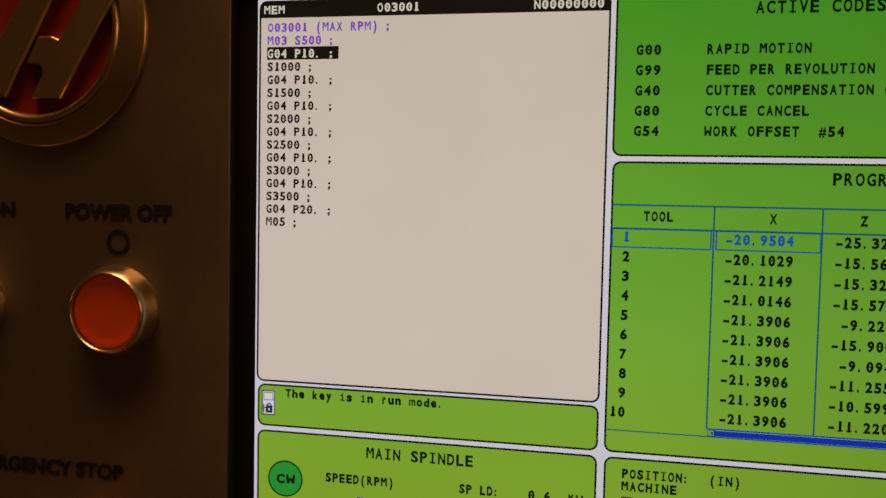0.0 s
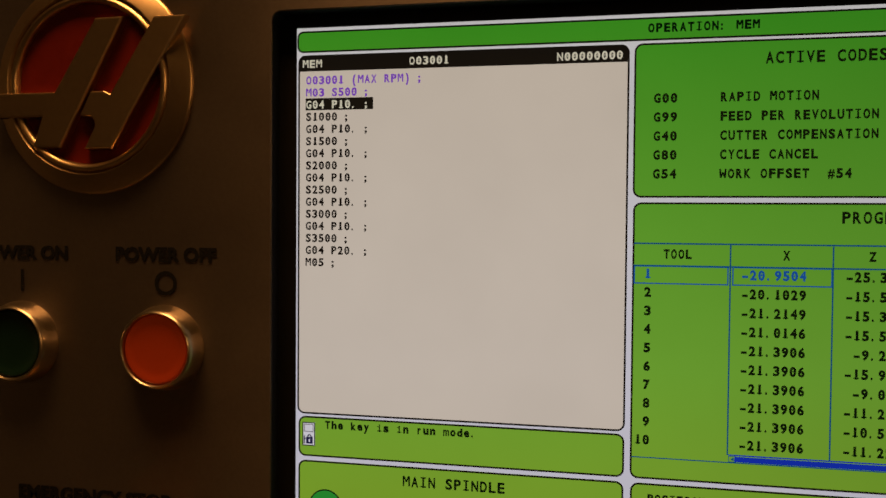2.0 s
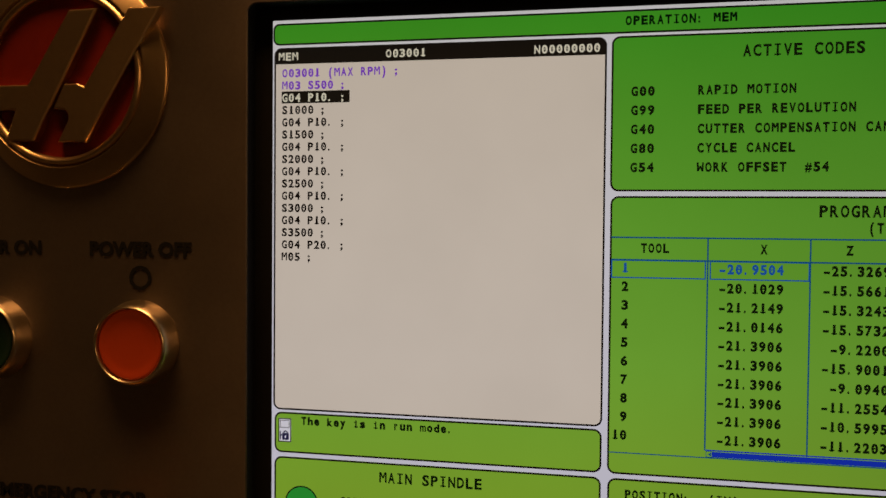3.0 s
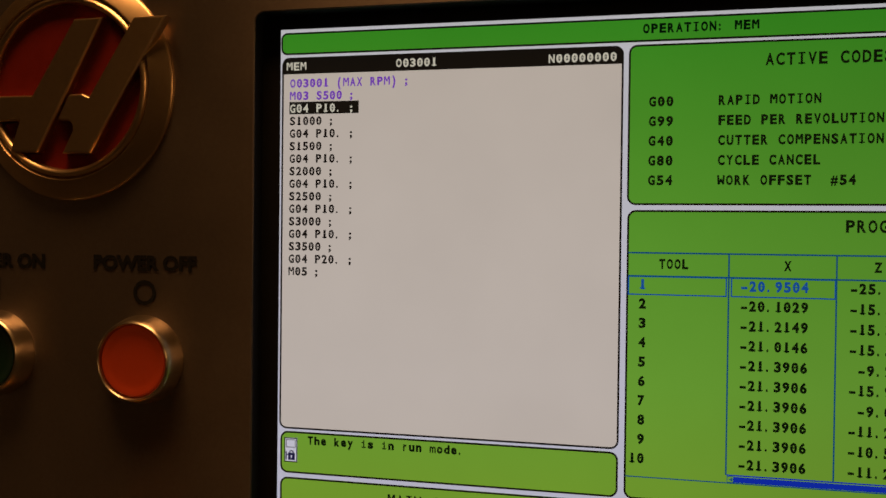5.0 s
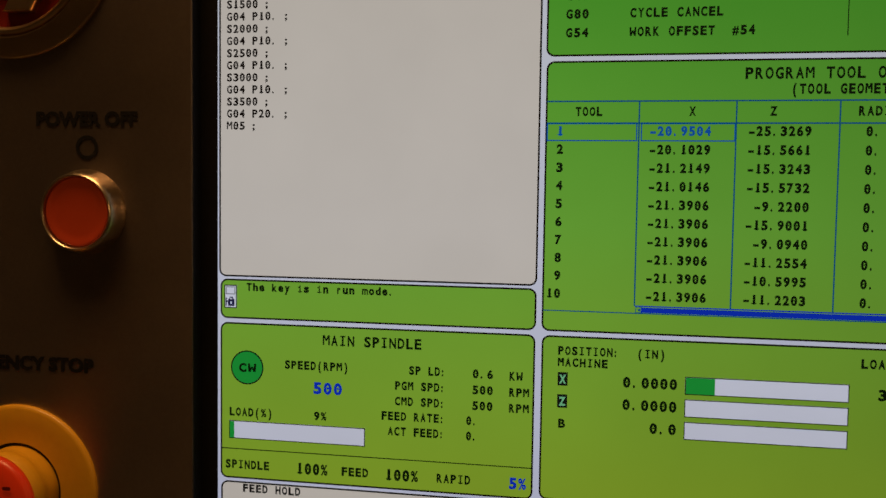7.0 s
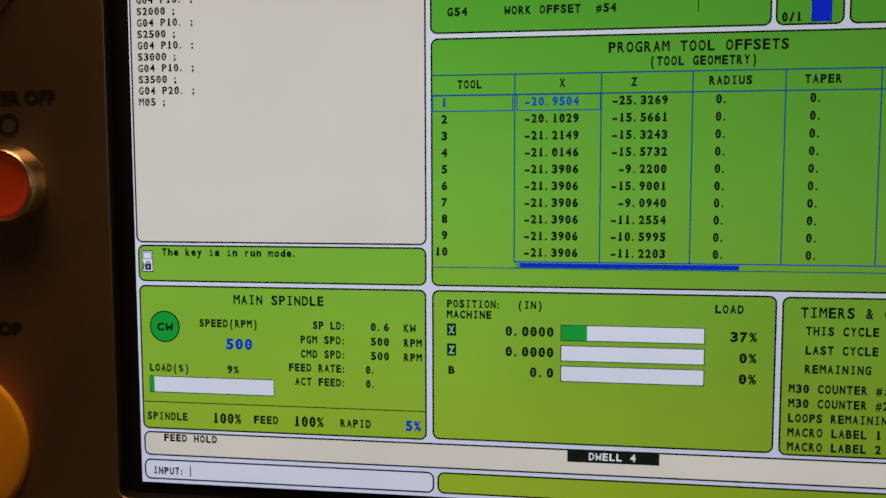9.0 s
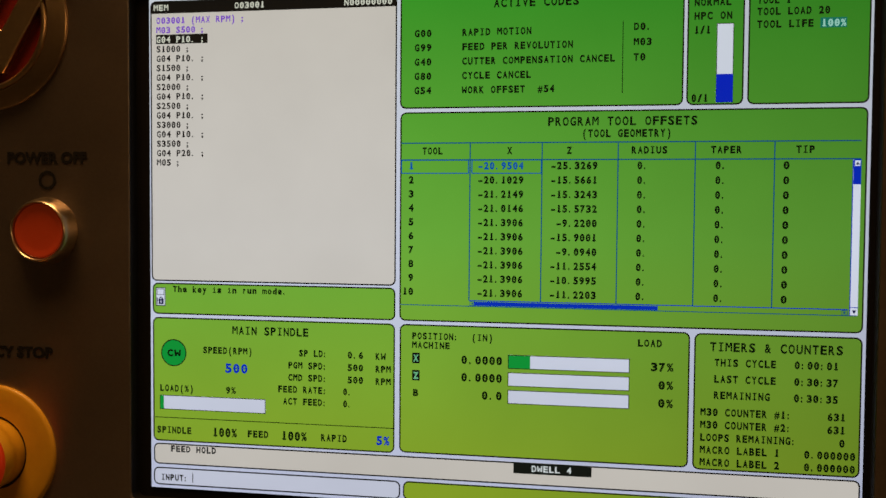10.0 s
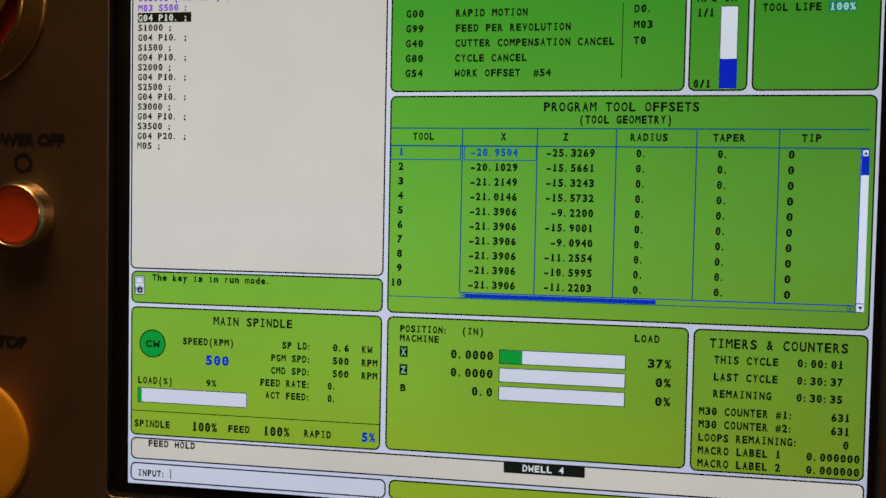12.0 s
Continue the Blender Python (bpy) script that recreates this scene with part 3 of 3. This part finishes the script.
for n in range(10):
    v = 82.6 + 5.95 * n
    tool = str(n + 1)
    write(to, tool, 121.5 - 2.4 * len(tool) + 0.3, 121.5, v, 2.9, AZURE if n == 0 else INK, Y3)
    write(to, XS[n], 149.2, 168.2, v, 2.9, AZURE if n == 0 else INK, Y3)
    write(to, ZS[n], 198.6 - 2.42 * len(ZS[n]) + 0.45, 198.6, v, 2.9, INK, Y3)
    write(to, "0.", 214.7, 219.0, v, 2.9, INK, Y3)
    write(to, "0.", 245.5, 249.8, v, 2.9, INK, Y3)
    write(to, "0", 271.5, 273.8, v, 2.9, INK, Y3)
outline(to, 116.0, 80.1, 145.2, 86.0, 0.4, AZURE)
outline(to, 146.3, 80.1, 175.8, 86.0, 0.4, AZURE)
patch(to, "scroll_track", 145.9, 139.4, 297.0, 139.8, BLUE, Y3)
patch(to, "scroll_rule", 116.0, 141.8, 300.4, 142.15, LINE, Y3)
patch(to, "scroll_thumb", 147.8, 140.0, 223.7, 141.7, BLUE, Y4)
for a0, sense in ((146.0, -1), (294.6, 1)):
    outline(to, a0, 139.9, a0 + 2.3, 141.8, 0.2, LINE, "scroll_button")
    bm = bmesh.new()
    plate(bm, [(a0 + 1.15 - 0.5 * sense, 140.25), (a0 + 1.15 - 0.5 * sense, 141.45), (a0 + 1.15 + 0.6 * sense, 140.85)], Y4)
    part("scroll_arrow", bm, LINE, to)
patch(to, "scroll_track", 297.7, 80.2, 300.6, 142.0, FIELD, Y2, label="white scroll track")
patch(to, "scroll_edge", 297.4, 80.2, 297.75, 142.0, BLUE, Y3)
patch(to, "scroll_thumb", 297.8, 80.2, 300.6, 90.2, BLUE, Y3)
patch(to, "scroll_button", 298.2, 80.8, 300.2, 83.0, FIELD, Y4)
patch(to, "scroll_rule", 297.4, 138.6, 300.6, 138.9, BLUE, Y3)
for v0, v1 in ((82.5, 81.3), (139.8, 141.2)):
    bm = bmesh.new()
    plate(bm, [(298.4, v0), (300.0, v0), (299.2, v1)], SCREEN - 0.0005)
    part("scroll_arrow", bm, NAVY, to)

# active codes
ac = field("codes_field", 115.5, 9.5, 232.2, 58.3, GREEN, "green active codes list")
write(ac, "ACTIVE CODES", 155.2, 190.2, 15.0, 3.5, INK, Y3, THIN)
for n, (g, s, a1) in enumerate((("G00", "RAPID MOTION", 170.9), ("G99", "FEED PER REVOLUTION", 0), ("G40", "CUTTER COMPENSATION CANCEL", 0), ("G80", "CYCLE CANCEL", 0), ("G54", "WORK OFFSET  #54", 0))):
    v = 26.8 + 6.0 * n
    write(ac, g, 121.6, 128.8, v, 2.8, INK, Y3)
    write(ac, s, 142.0, 142.0 + 2.443 * len(s) - 0.45, v, 2.8, INK, Y3)
patch(ac, "divider_line", 208.0, 24.0, 208.3, 53.2, INK, Y3)
for n, (s, a1) in enumerate((("D0.", 219.6), ("M03", 219.6), ("T0", 217.2))):
    write(ac, s, 212.5, a1, 26.3 + 6.15 * n, 2.8, INK, Y3)

# coolant gauge and tool life
cg = field("coolant_field", 233.7, 9.5, 255.5, 58.3, GREEN, "green coolant level readout")
write(cg, "NORMAL", 236.2, 250.4, 17.4, 2.8, INK, Y3)
write(cg, "HPC ON", 236.2, 250.8, 22.8, 2.8, INK, Y3)
write(cg, "1/1", 236.3, 242.6, 28.4, 2.9, INK, Y3)
write(cg, "0/1", 235.6, 242.0, 55.6, 2.9, INK, Y3)
patch(cg, "level_gauge", 245.0, 26.0, 251.6, 57.5, FIELD, Y2, 0.25, "white level gauge")
patch(cg, "gauge_fill", 245.1, 46.2, 251.5, 57.4, BLUE, Y4, label="blue gauge filling")
tl = field("tool_field", 257.3, 9.5, 302.8, 58.3, GREEN, "green tool life readout")
write(tl, "TOOL 1", 260.4, 273.0, 17.3, 2.8, INK, Y3)
write(tl, "TOOL LOAD 20", 260.4, 287.7, 21.8, 2.8, INK, Y3)
write(tl, "TOOL LIFE", 260.4, 281.6, 26.8, 2.8, INK, Y3)
patch(tl, "highlight", 284.2, 24.9, 294.0, 28.8, TEAL, Y3)
write(tl, "100%", 284.6, 293.7, 26.9, 2.7, MINT, Y4)
